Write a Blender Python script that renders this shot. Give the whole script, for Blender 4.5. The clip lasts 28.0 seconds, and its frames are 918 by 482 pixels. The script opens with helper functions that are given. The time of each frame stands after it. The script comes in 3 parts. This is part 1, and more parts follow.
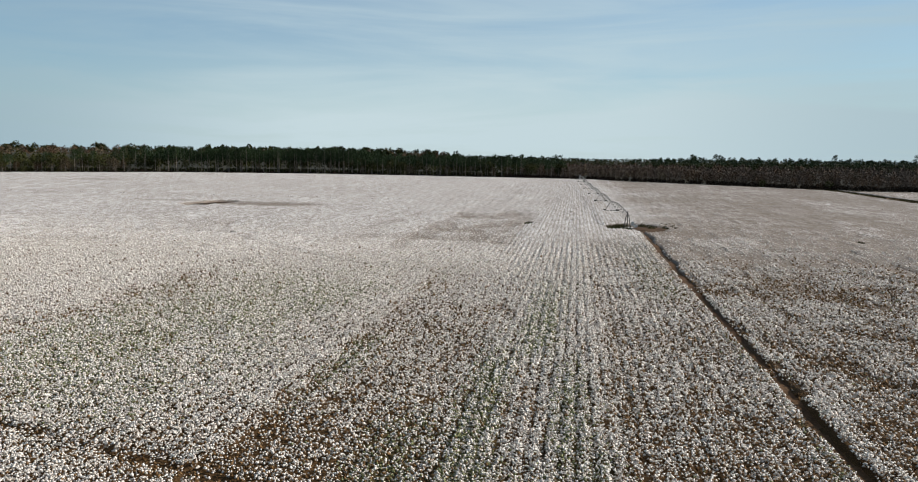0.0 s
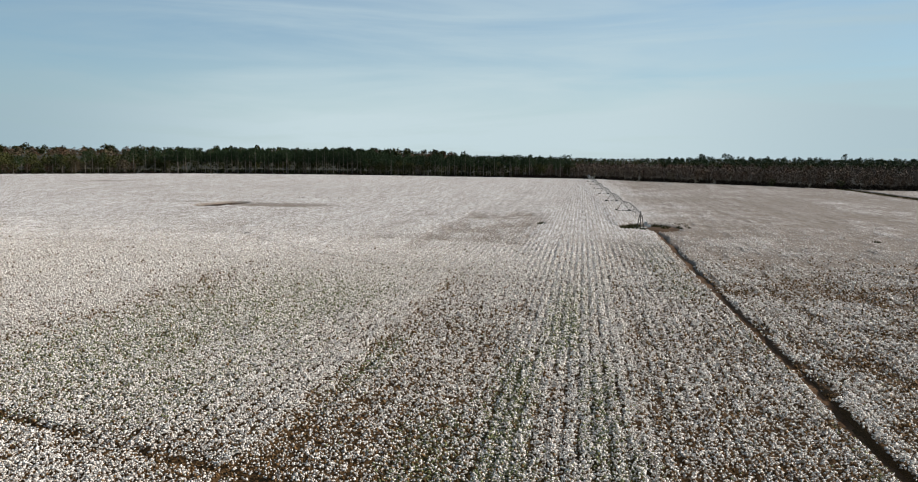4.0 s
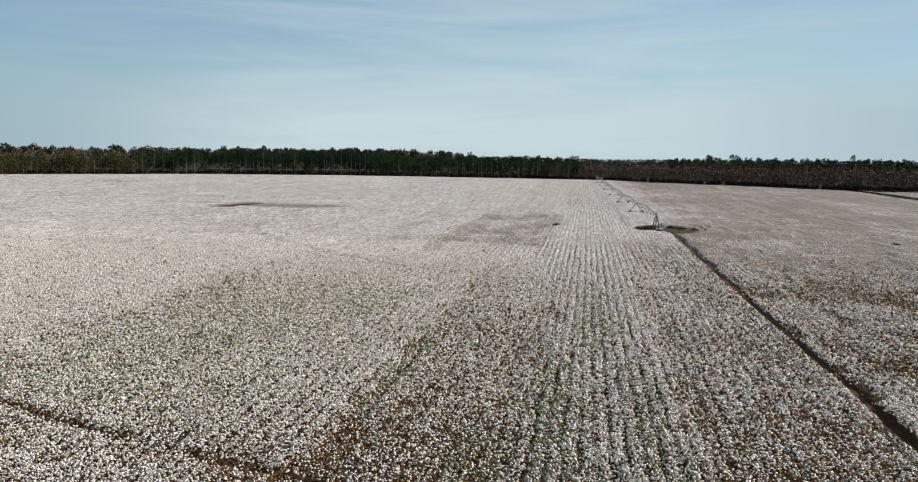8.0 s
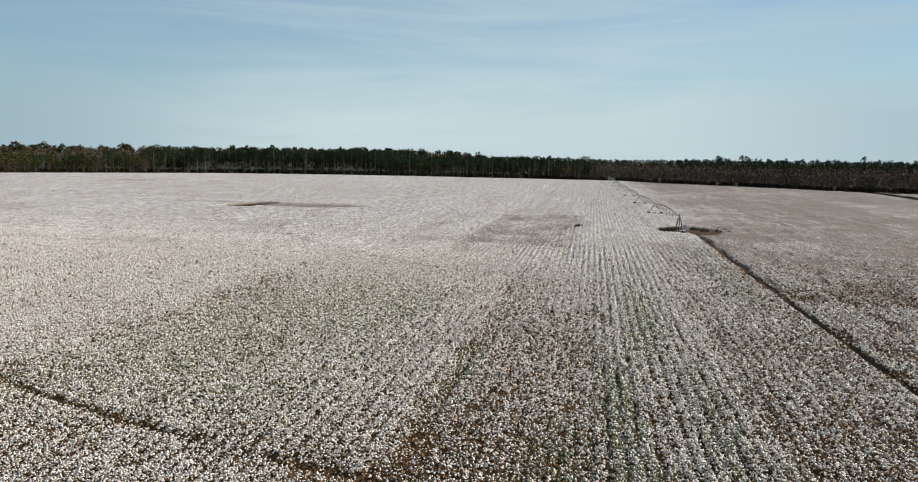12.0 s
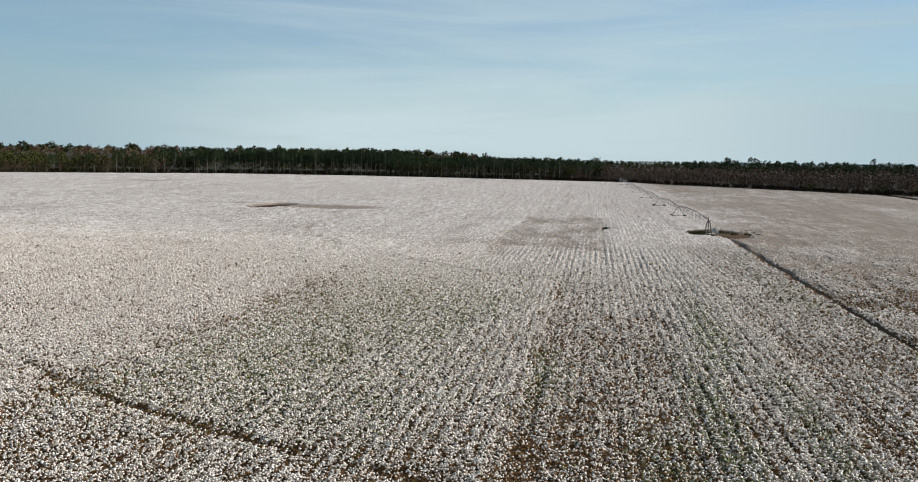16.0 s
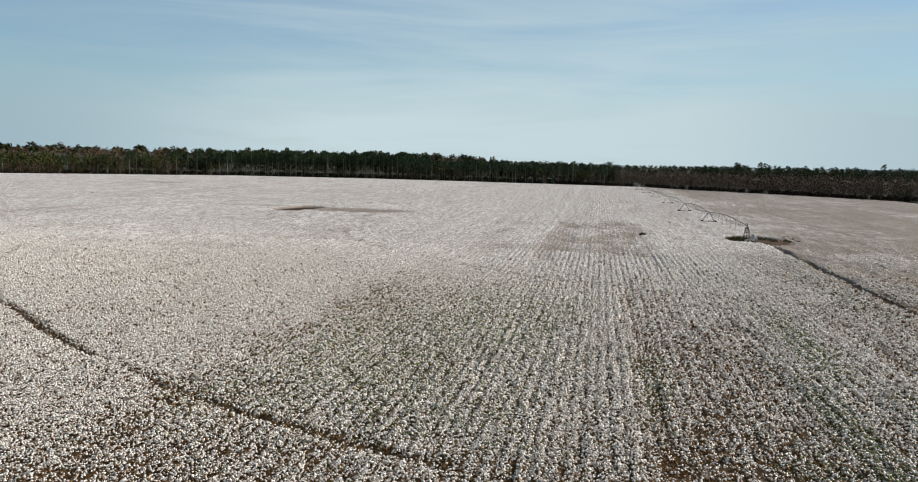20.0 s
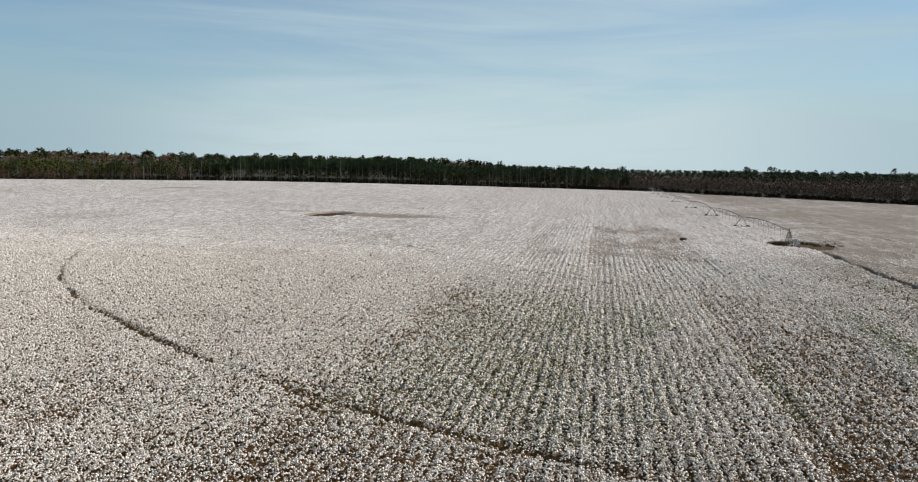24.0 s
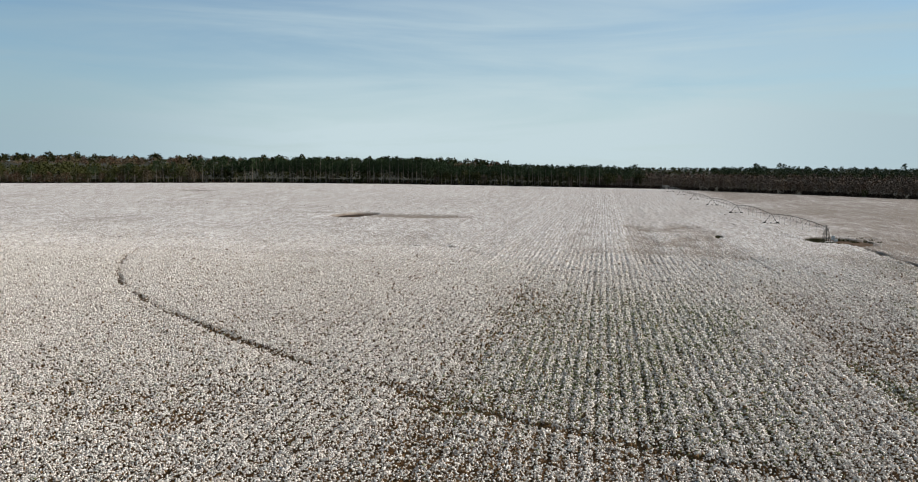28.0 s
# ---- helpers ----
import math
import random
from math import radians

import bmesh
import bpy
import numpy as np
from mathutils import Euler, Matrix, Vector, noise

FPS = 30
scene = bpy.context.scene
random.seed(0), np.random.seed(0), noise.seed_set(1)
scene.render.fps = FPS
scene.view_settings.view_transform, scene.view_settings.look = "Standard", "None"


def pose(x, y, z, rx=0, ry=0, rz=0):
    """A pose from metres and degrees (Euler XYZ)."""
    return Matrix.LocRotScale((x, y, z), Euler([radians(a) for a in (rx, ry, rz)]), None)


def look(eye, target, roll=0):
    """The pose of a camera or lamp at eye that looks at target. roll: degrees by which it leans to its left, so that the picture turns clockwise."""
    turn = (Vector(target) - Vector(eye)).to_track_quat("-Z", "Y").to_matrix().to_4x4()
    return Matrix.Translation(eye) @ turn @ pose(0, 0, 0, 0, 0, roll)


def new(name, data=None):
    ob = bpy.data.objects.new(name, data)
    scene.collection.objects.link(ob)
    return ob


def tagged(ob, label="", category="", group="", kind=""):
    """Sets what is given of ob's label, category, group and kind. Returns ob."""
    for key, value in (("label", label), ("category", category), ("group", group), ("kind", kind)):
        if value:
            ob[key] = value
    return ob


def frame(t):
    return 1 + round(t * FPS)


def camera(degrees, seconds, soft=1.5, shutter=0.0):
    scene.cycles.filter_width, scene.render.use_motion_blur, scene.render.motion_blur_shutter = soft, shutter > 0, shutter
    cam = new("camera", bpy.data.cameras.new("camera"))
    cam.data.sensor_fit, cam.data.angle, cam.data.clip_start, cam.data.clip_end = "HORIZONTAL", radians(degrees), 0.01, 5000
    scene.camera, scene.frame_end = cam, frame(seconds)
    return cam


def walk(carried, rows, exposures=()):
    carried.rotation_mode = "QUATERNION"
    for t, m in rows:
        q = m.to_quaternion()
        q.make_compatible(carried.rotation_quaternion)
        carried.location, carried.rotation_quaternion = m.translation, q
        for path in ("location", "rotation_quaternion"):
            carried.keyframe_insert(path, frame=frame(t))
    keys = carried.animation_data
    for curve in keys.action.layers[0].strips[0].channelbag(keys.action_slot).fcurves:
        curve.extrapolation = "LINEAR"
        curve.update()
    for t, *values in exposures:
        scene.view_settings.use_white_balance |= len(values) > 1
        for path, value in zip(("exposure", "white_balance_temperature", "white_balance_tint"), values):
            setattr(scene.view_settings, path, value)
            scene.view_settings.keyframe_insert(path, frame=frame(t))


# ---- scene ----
cam = camera(65.25, 28.0, 1.0)
EXPOSURE = 0.57
SKY_TINT = (0.79, 1.0, 1.09, 1)
CIRRUS = (3.1, 4.35, 5.0, 1), (5.62, 6.85, 7.25, 1)
NEAR_COVER, FAR_COVER = 0.03, 0.50


def shot(t, x, y, z, yaw, tilt, lean):
    a, b = radians(yaw), radians(tilt)
    way = Vector((-math.sin(a) * math.cos(b), math.cos(a) * math.cos(b), math.sin(b)))
    eye = Vector((x, y, z))
    return t, look(eye, eye + way, lean)


# seconds, place, turn to the left of the rows, tilt, lean: a drone drifting to the left over the crop
PATH = [
    (0, 0.00, -0.00, 17.80, 9.164, -6.581, 0.646),
    (1, -0.38, -0.10, 17.81, 9.308, -6.573, 0.575),
    (2, -0.76, -0.20, 17.83, 9.452, -6.568, 0.507),
    (2.5, -0.96, -0.24, 17.84, 9.523, -6.568, 0.476),
    (4.5, -1.82, -0.33, 17.89, 9.769, -6.565, 0.414),
    (5, -2.11, -0.38, 17.91, 9.816, -6.560, 0.414),
    (6, -2.73, -0.49, 17.94, 9.909, -6.554, 0.423),
    (7, -3.43, -0.62, 17.97, 10.000, -6.537, 0.446),
    (8, -4.25, -0.76, 18.00, 10.098, -6.521, 0.485),
    (9, -5.20, -0.90, 18.03, 10.204, -6.524, 0.535),
    (10, -6.28, -1.02, 18.07, 10.306, -6.531, 0.591),
    (11, -7.45, -1.12, 18.10, 10.409, -6.537, 0.644),
    (12, -8.70, -1.18, 18.14, 10.511, -6.542, 0.691),
    (12.5, -9.36, -1.20, 18.17, 10.563, -6.544, 0.713),
    (14.5, -12.40, -1.17, 18.27, 10.700, -6.525, 0.771),
    (15, -13.28, -1.17, 18.30, 10.718, -6.515, 0.800),
    (16, -15.12, -1.20, 18.36, 10.752, -6.485, 0.869),
    (17, -17.11, -1.27, 18.42, 10.795, -6.442, 0.951),
    (18, -19.30, -1.41, 18.47, 10.846, -6.392, 1.041),
    (19, -21.65, -1.64, 18.51, 10.888, -6.328, 1.126),
    (20, -24.15, -1.99, 18.54, 10.923, -6.244, 1.196),
    (21, -26.76, -2.46, 18.57, 10.967, -6.140, 1.238),
    (21.5, -28.08, -2.73, 18.58, 10.991, -6.085, 1.248),
    (23.5, -33.18, -4.02, 18.58, 11.045, -5.908, 1.119),
    (24, -34.35, -4.28, 18.59, 11.070, -5.876, 1.062),
    (25, -36.62, -4.75, 18.59, 11.130, -5.830, 0.937),
    (26, -38.80, -5.16, 18.60, 11.201, -5.819, 0.797),
    (27, -40.87, -5.53, 18.59, 11.265, -5.847, 0.642),
    (28, -42.87, -5.90, 18.58, 11.305, -5.908, 0.475),
]
walk(cam, [shot(*row) for row in PATH], [(0, EXPOSURE), (28, EXPOSURE)])

# ---------------------------------------------------------------- light
TO_SUN = Vector((0.84, 0.32, 0.44)).normalized()
sun = new("sun", bpy.data.lights.new("sun", "SUN"))
sun.data.energy, sun.data.angle, sun.data.color = 5.0, radians(0.6), (1.0, 0.945, 0.87)
sun.matrix_world = look((0, 0, 60), Vector((0, 0, 60)) - TO_SUN)

world = bpy.data.worlds.new("sky")
scene.world = world
world.use_nodes = True
wn, wl = world.node_tree.nodes, world.node_tree.links
wn.clear()
sky = wn.new("ShaderNodeTexSky")
sky.sky_type, sky.sun_disc = "NISHITA", False
sky.sun_elevation, sky.sun_rotation = math.asin(TO_SUN.z), math.atan2(TO_SUN.x, TO_SUN.y)
sky.altitude, sky.air_density, sky.dust_density, sky.ozone_density = 50, 1.0, 0.6, 2.5
coord = wn.new("ShaderNodeTexCoord")
# thin cirrus drawn out along the horizon
stretch = wn.new("ShaderNodeMapping")
stretch.inputs["Scale"].default_value = (1.1, 1.1, 11.0)
stretch.inputs["Rotation"].default_value = (0.03, -0.02, 0.4)
wisps = wn.new("ShaderNodeTexNoise")
wisps.inputs["Scale"].default_value, wisps.inputs["Detail"].default_value = 1.6, 7.0
wisps.inputs["Roughness"].default_value, wisps.inputs["Distortion"].default_value = 0.55, 0.6
wisp_ramp = wn.new("ShaderNodeValToRGB")
wisp_ramp.color_ramp.elements[0].position, wisp_ramp.color_ramp.elements[1].position = 0.36, 0.70
wisp_ramp.color_ramp.elements[1].color = (0.50, 0.50, 0.50, 1)
# the veil of high cloud thickens towards the horizon
apart = wn.new("ShaderNodeSeparateXYZ")
low_ramp = wn.new("ShaderNodeValToRGB")
low_ramp.color_ramp.elements[0].position, low_ramp.color_ramp.elements[1].position = 0.0, 0.26
low_ramp.color_ramp.elements[0].color = (0.82, 0.82, 0.82, 1)
low_ramp.color_ramp.elements[1].color = (0.05, 0.05, 0.05, 1)
both = wn.new("ShaderNodeMath")
both.operation, both.use_clamp = "ADD", True
tint = wn.new("ShaderNodeMix")
tint.data_type, tint.blend_type = "RGBA", "MULTIPLY"
tint.inputs["Factor"].default_value = 1.0
tint.inputs["B"].default_value = SKY_TINT
veil = wn.new("ShaderNodeMix")
veil.data_type = "RGBA"
sides = wn.new("ShaderNodeMapRange")
sides.inputs["From Min"].default_value, sides.inputs["From Max"].default_value = -0.8, 0.5
# the veil is brightest ahead and thins out to both sides
spread = wn.new("ShaderNodeValToRGB")
spread.color_ramp.interpolation = "EASE"
for k, (at, level) in enumerate(((0.06, 0.10), (0.36, 0.95), (0.62, 0.90), (0.95, 0.40))):
    stop = spread.color_ramp.elements[k] if k < 1 else spread.color_ramp.elements.new(at)
    stop.position, stop.color = at, (level, level, level, 1)
spread.color_ramp.elements.remove(spread.color_ramp.elements[-1])
cirrus = wn.new("ShaderNodeMix")
cirrus.data_type = "RGBA"
cirrus.inputs["A"].default_value, cirrus.inputs["B"].default_value = CIRRUS
back = wn.new("ShaderNodeBackground")
back.inputs["Strength"].default_value = 0.069
wout = wn.new("ShaderNodeOutputWorld")
wl.new(coord.outputs["Generated"], stretch.inputs["Vector"])
wl.new(stretch.outputs["Vector"], wisps.inputs["Vector"])
wl.new(wisps.outputs["Fac"], wisp_ramp.inputs["Fac"])
wl.new(sky.outputs["Color"], tint.inputs["A"])
wl.new(tint.outputs["Result"], veil.inputs["A"])
wl.new(coord.outputs["Generated"], apart.inputs["Vector"])
wl.new(apart.outputs["Z"], low_ramp.inputs["Fac"])
wl.new(apart.outputs["X"], sides.inputs["Value"])
wl.new(sides.outputs["Result"], spread.inputs["Fac"])
wl.new(spread.outputs["Color"], cirrus.inputs["Factor"])
wl.new(cirrus.outputs["Result"], veil.inputs["B"])
wl.new(wisp_ramp.outputs["Color"], both.inputs[0])
wl.new(low_ramp.outputs["Color"], both.inputs[1])
wl.new(both.outputs[0], veil.inputs["Factor"])
wl.new(veil.outputs["Result"], back.inputs["Color"])
wl.new(back.outputs["Background"], wout.inputs["Surface"])


# ---------------------------------------------------------------- materials
def material(name, roughness=0.8, metallic=0.0):
    m = bpy.data.materials.new(name)
    m.use_nodes = True
    bsdf = m.node_tree.nodes["Principled BSDF"]
    bsdf.inputs["Roughness"].default_value, bsdf.inputs["Metallic"].default_value = roughness, metallic
    bsdf.inputs["Specular IOR Level"].default_value = 0.5 if metallic else 0.06
    return m, m.node_tree.nodes, m.node_tree.links, bsdf


def noise_node(nodes, links, scale, detail=4.0, vector=None, rough=0.6):
    n = nodes.new("ShaderNodeTexNoise")
    n.inputs["Scale"].default_value, n.inputs["Detail"].default_value = scale, detail
    n.inputs["Roughness"].default_value = rough
    if vector is not None:
        links.new(vector, n.inputs["Vector"])
    return n.outputs["Fac"]


def ramp(nodes, links, fac, stops):
    r = nodes.new("ShaderNodeValToRGB")
    e = r.color_ramp.elements
    while len(e) < len(stops):
        e.new(0.5)
    for k, (p, c) in enumerate(stops):
        e[k].position, e[k].color = p, (*c, 1)
    links.new(fac, r.inputs["Fac"])
    return r.outputs["Color"]


def mixed(nodes, links, fac, a, b, blend="MIX"):
    m = nodes.new("ShaderNodeMix")
    m.data_type, m.blend_type = "RGBA", blend
    for key, v in (("Factor", fac), ("A", a), ("B", b)):
        if isinstance(v, (int, float)):
            m.inputs[key].default_value = v
        elif isinstance(v, tuple):
            m.inputs[key].default_value = (*v, 1)
        else:
            links.new(v, m.inputs[key])
    return m.outputs["Result"]


def value(nodes, links, op, a, b=0.0, clamp=False):
    m = nodes.new("ShaderNodeMath")
    m.operation, m.use_clamp = op, clamp
    for k, v in enumerate((a, b)):
        if isinstance(v, (int, float)):
            m.inputs[k].default_value = v
        else:
            links.new(v, m.inputs[k])
    return m.outputs[0]


def bumped(nodes, links, bsdf, height, strength=0.4, distance=0.05):
    b = nodes.new("ShaderNodeBump")
    b.inputs["Strength"].default_value, b.inputs["Distance"].default_value = strength, distance
    links.new(height, b.inputs["Height"])
    links.new(b.outputs["Normal"], bsdf.inputs["Normal"])


def place(nodes):
    return nodes.new("ShaderNodeNewGeometry").outputs["Position"]


def mottled(name, dark, mid, light, scale, fine, roughness=0.85, bump=0.4, distance=0.03):
    """Two scales of variation between three colours, with a fine relief."""
    m, n, l, bsdf = material(name, roughness)
    p = place(n)
    big, small = noise_node(n, l, scale, 3, p), noise_node(n, l, fine, 5, p)
    mix = value(n, l, "ADD", value(n, l, "MULTIPLY", big, 0.55), value(n, l, "MULTIPLY", small, 0.45))
    l.new(ramp(n, l, mix, [(0.36, dark), (0.5, mid), (0.64, light)]), bsdf.inputs["Base Color"])
    bumped(n, l, bsdf, small, bump, distance)
    return m


def foliage(name, dark, mid, light, roughness=0.7):
    """Leaf clumps: each clump takes its own shade; whole trees differ too."""
    m, n, l, bsdf = material(name, roughness)
    island = n.new("ShaderNodeNewGeometry").outputs["Random Per Island"]
    whole = n.new("ShaderNodeObjectInfo").outputs["Random"]
    mix = value(n, l, "ADD", value(n, l, "MULTIPLY", island, 0.6), value(n, l, "MULTIPLY", whole, 0.4))
    l.new(ramp(n, l, mix, [(0.15, dark), (0.5, mid), (0.9, light)]), bsdf.inputs["Base Color"])
    return m


def cotton_canopy(name):
    """Stalks and dry leaves that carry open bolls: the higher on the plant, the more lint."""
    m, n, l, bsdf = material(name, 0.9)
    p = place(n)
    sep = n.new("ShaderNodeSeparateXYZ")
    att = n.new("ShaderNodeAttribute")
    att.attribute_name = "crop"
    split = n.new("ShaderNodeSeparateColor")
    l.new(att.outputs["Color"], split.inputs["Color"])
    tall, green, lint_share = split.outputs[0], split.outputs[1], split.outputs[2]
    cells = n.new("ShaderNodeTexVoronoi")
    cells.inputs["Scale"].default_value = 6.5
    l.new(p, cells.inputs["Vector"])
    clump = noise_node(n, l, 1.5, 3, p)
    # share of the surface that is lint
    rich = value(n, l, "ADD", value(n, l, "MULTIPLY", lint_share, FAR_COVER - NEAR_COVER), NEAR_COVER)
    uneven = value(n, l, "MULTIPLY", value(n, l, "SUBTRACT", clump, 0.5), value(n, l, "ADD", value(n, l, "MULTIPLY", lint_share, 0.45), 0.08))
    cover = value(n, l, "ADD", value(n, l, "MULTIPLY", tall, rich), uneven)
    cover = value(n, l, "ADD", cover, value(n, l, "MULTIPLY", lint_share, 0.10))
    lint = value(n, l, "MULTIPLY", value(n, l, "SUBTRACT", cover, cells.outputs["Distance"]), 7.0, True)
    twig = noise_node(n, l, 14.0, 4, p)
    # near straw is coloured darker, with the shade of gaps between bolls in it
    shaded_straw = ramp(n, l, twig, [(0.3, (0.018, 0.009, 0.0035)), (0.5, (0.055, 0.030, 0.012)), (0.72, (0.16, 0.095, 0.045))])
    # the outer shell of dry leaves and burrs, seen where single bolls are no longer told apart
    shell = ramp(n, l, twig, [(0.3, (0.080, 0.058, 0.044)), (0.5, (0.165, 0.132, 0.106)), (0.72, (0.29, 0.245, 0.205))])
    straw = mixed(n, l, lint_share, shaded_straw, shell)
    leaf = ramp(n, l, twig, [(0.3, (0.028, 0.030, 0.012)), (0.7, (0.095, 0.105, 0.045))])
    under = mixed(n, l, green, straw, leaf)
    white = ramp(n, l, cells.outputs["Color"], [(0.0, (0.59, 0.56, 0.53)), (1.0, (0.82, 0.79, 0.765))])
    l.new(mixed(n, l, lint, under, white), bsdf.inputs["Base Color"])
    bumped(n, l, bsdf, cells.outputs["Distance"], -0.35, 0.05)
    return m


def lint_material():
    """Loose fibres: matt, warm white, and some light comes through."""
    m, n, l, bsdf = material("cotton_lint", 0.95)
    island = n.new("ShaderNodeNewGeometry").outputs["Random Per Island"]
    colour = ramp(n, l, island, [(0.0, (0.37, 0.31, 0.25)), (0.3, (0.66, 0.605, 0.545)), (1.0, (0.80, 0.755, 0.70))])
    l.new(colour, bsdf.inputs["Base Color"])
    inner = n.new("ShaderNodeBsdfTranslucent")
    l.new(colour, inner.inputs["Color"])
    mix = n.new("ShaderNodeMixShader")
    mix.inputs["Fac"].default_value = 0.08
    l.new(bsdf.outputs["BSDF"], mix.inputs[1])
    l.new(inner.outputs["BSDF"], mix.inputs[2])
    l.new(mix.outputs["Shader"], n["Material Output"].inputs["Surface"])
    return m


SOIL = mottled("field_soil", (0.045, 0.023, 0.010), (0.088, 0.047, 0.023), (0.135, 0.080, 0.044), 0.25, 6.0)
FAR_GROUND = mottled("leaf_litter", (0.016, 0.015, 0.010), (0.030, 0.028, 0.018), (0.052, 0.047, 0.031), 0.02, 1.2)
DIRT = mottled("red_dirt", (0.035, 0.020, 0.010), (0.068, 0.039, 0.020), (0.11, 0.066, 0.036), 0.3, 5.0)
# dark for damp, and for the shade inside the hollow, both in one colour
DAMP_SHADE = mottled("damp_shaded_dirt", (0.018, 0.011, 0.006), (0.036, 0.022, 0.012), (0.070, 0.044, 0.025), 0.3, 4.0)
GRASS = foliage("dry_grass", (0.020, 0.020, 0.007), (0.046, 0.044, 0.015), (0.085, 0.072, 0.030))
CANOPY = cotton_canopy("cotton_canopy")
LINT = lint_material()
STALK = foliage("cotton_stalk", (0.040, 0.020, 0.008), (0.092, 0.050, 0.020), (0.17, 0.10, 0.045))
LEAF = foliage("cotton_leaf", (0.06, 0.062, 0.028), (0.14, 0.147, 0.07), (0.23, 0.235, 0.12))
BARK = mottled("pine_bark", (0.07, 0.058, 0.047), (0.15, 0.128, 0.107), (0.25, 0.22, 0.19), 0.6, 3.0)
TWIGS = foliage("bare_twigs", (0.044, 0.031, 0.023), (0.078, 0.056, 0.042), (0.115, 0.086, 0.066))
RUST = foliage("rust_leaves", (0.030, 0.019, 0.011), (0.062, 0.037, 0.021), (0.100, 0.060, 0.035))
TAN = foliage("tan_leaves", (0.04, 0.029, 0.017), (0.078, 0.058, 0.035), (0.12, 0.092, 0.058))
# near-black brown: the shade at the foot of the trees, put into leaf colour
FOOT_SHADE = foliage("foot_shade_brambles", (0.010, 0.007, 0.004), (0.022, 0.015, 0.010), (0.045, 0.030, 0.019))
PINE = foliage("pine_needles", (0.010, 0.018, 0.007), (0.019, 0.033, 0.013), (0.031, 0.048, 0.019))
OLIVE = foliage("olive_leaves", (0.013, 0.015, 0.004), (0.031, 0.033, 0.009), (0.052, 0.052, 0.016))


def metal(name, colour, rough, worn):
    m, n, l, bsdf = material(name, rough, 0.3)
    p = place(n)
    l.new(ramp(n, l, noise_node(n, l, 2.5, 5, p), [(0.35, worn), (0.6, colour)]), bsdf.inputs["Base Color"])
    return m


GALVANISED = metal("galvanised_steel", (0.12, 0.118, 0.11), 0.9, (0.06, 0.055, 0.05))
RUBBER = mottled("tyre_rubber", (0.012, 0.012, 0.012), (0.02, 0.02, 0.02), (0.05, 0.04, 0.03), 2, 20)
PANEL = metal("painted_box", (0.62, 0.63, 0.62), 0.5, (0.40, 0.38, 0.36))
CONCRETE = mottled("concrete", (0.22, 0.21, 0.19), (0.34, 0.33, 0.30), (0.45, 0.43, 0.40), 1.0, 12)
HOSE = mottled("drop_hose", (0.35, 0.36, 0.36), (0.5, 0.51, 0.5), (0.65, 0.65, 0.63), 1, 8)


# ---------------------------------------------------------------- helpers
def mesh_np(name, verts, faces, mat, smooth=False):
    """A mesh from arrays of places and of three or four corners a face."""
    verts, faces = np.asarray(verts, np.float32), np.asarray(faces, np.int32)
    me = bpy.data.meshes.new(name)
    k = faces.shape[1]
    me.vertices.add(len(verts))
    me.vertices.foreach_set("co", verts.ravel())
    me.loops.add(faces.size)
    me.loops.foreach_set("vertex_index", faces.ravel())
    me.polygons.add(len(faces))
    me.polygons.foreach_set("loop_start", np.arange(0, faces.size, k, dtype=np.int32))
    if smooth:
        me.polygons.foreach_set("use_smooth", np.ones(len(faces), bool))
    me.materials.append(mat)
    me.update(calc_edges=True)
    return me


def part(name, bm, mat, parent, label=""):
    me = bpy.data.meshes.new(name)
    bm.to_mesh(me)
    bm.free()
    me.materials.append(mat)
    ob = new(name, me)
    ob.parent = parent
    return tagged(ob, label)


def part_mesh(name, me, parent, label=""):
    ob = new(name, me)
    ob.parent = parent
    return tagged(ob, label)


def bar(bm, a, b, r0, r1=None, sides=8):
    """A tapered round bar from a to b."""
    a, b = Vector(a), Vector(b)
    way = b - a
    m = Matrix.Translation((a + b) / 2) @ way.to_track_quat("Z", "Y").to_matrix().to_4x4()
    bmesh.ops.create_cone(bm, cap_ends=True, segments=sides, radius1=r0, radius2=r0 if r1 is None else r1, depth=way.length, matrix=m)


def box(bm, x, y, z, sx, sy, sz, bevel=0.0):
    made = bmesh.ops.create_cube(bm, size=1, matrix=Matrix.LocRotScale((x, y, z), None, (sx, sy, sz)))
    if bevel:
        edges = list({e for v in made["verts"] for e in v.link_edges})
        bmesh.ops.bevel(bm, geom=edges, offset=bevel, segments=2, affect="EDGES")


def grid_noise(seed, nx=256, ny=256):
    """Smooth value noise, as a function of two coordinates in cells."""
    g = np.random.default_rng(seed).random((nx, ny))

    def f(u, v):
        iu, iv = np.floor(u).astype(int), np.floor(v).astype(int)
        fu, fv = u - iu, v - iv
        fu, fv = fu * fu * (3 - 2 * fu), fv * fv * (3 - 2 * fv)
        a, b = g[iu % nx, iv % ny], g[(iu + 1) % nx, iv % ny]
        c, d = g[iu % nx, (iv + 1) % ny], g[(iu + 1) % nx, (iv + 1) % ny]
        return (a * (1 - fu) + b * fu) * (1 - fv) + (c * (1 - fu) + d * fu) * fv
    return f


def step(a, b, x):
    t = np.clip((x - a) / (b - a), 0, 1)
    return t * t * (3 - 2 * t)


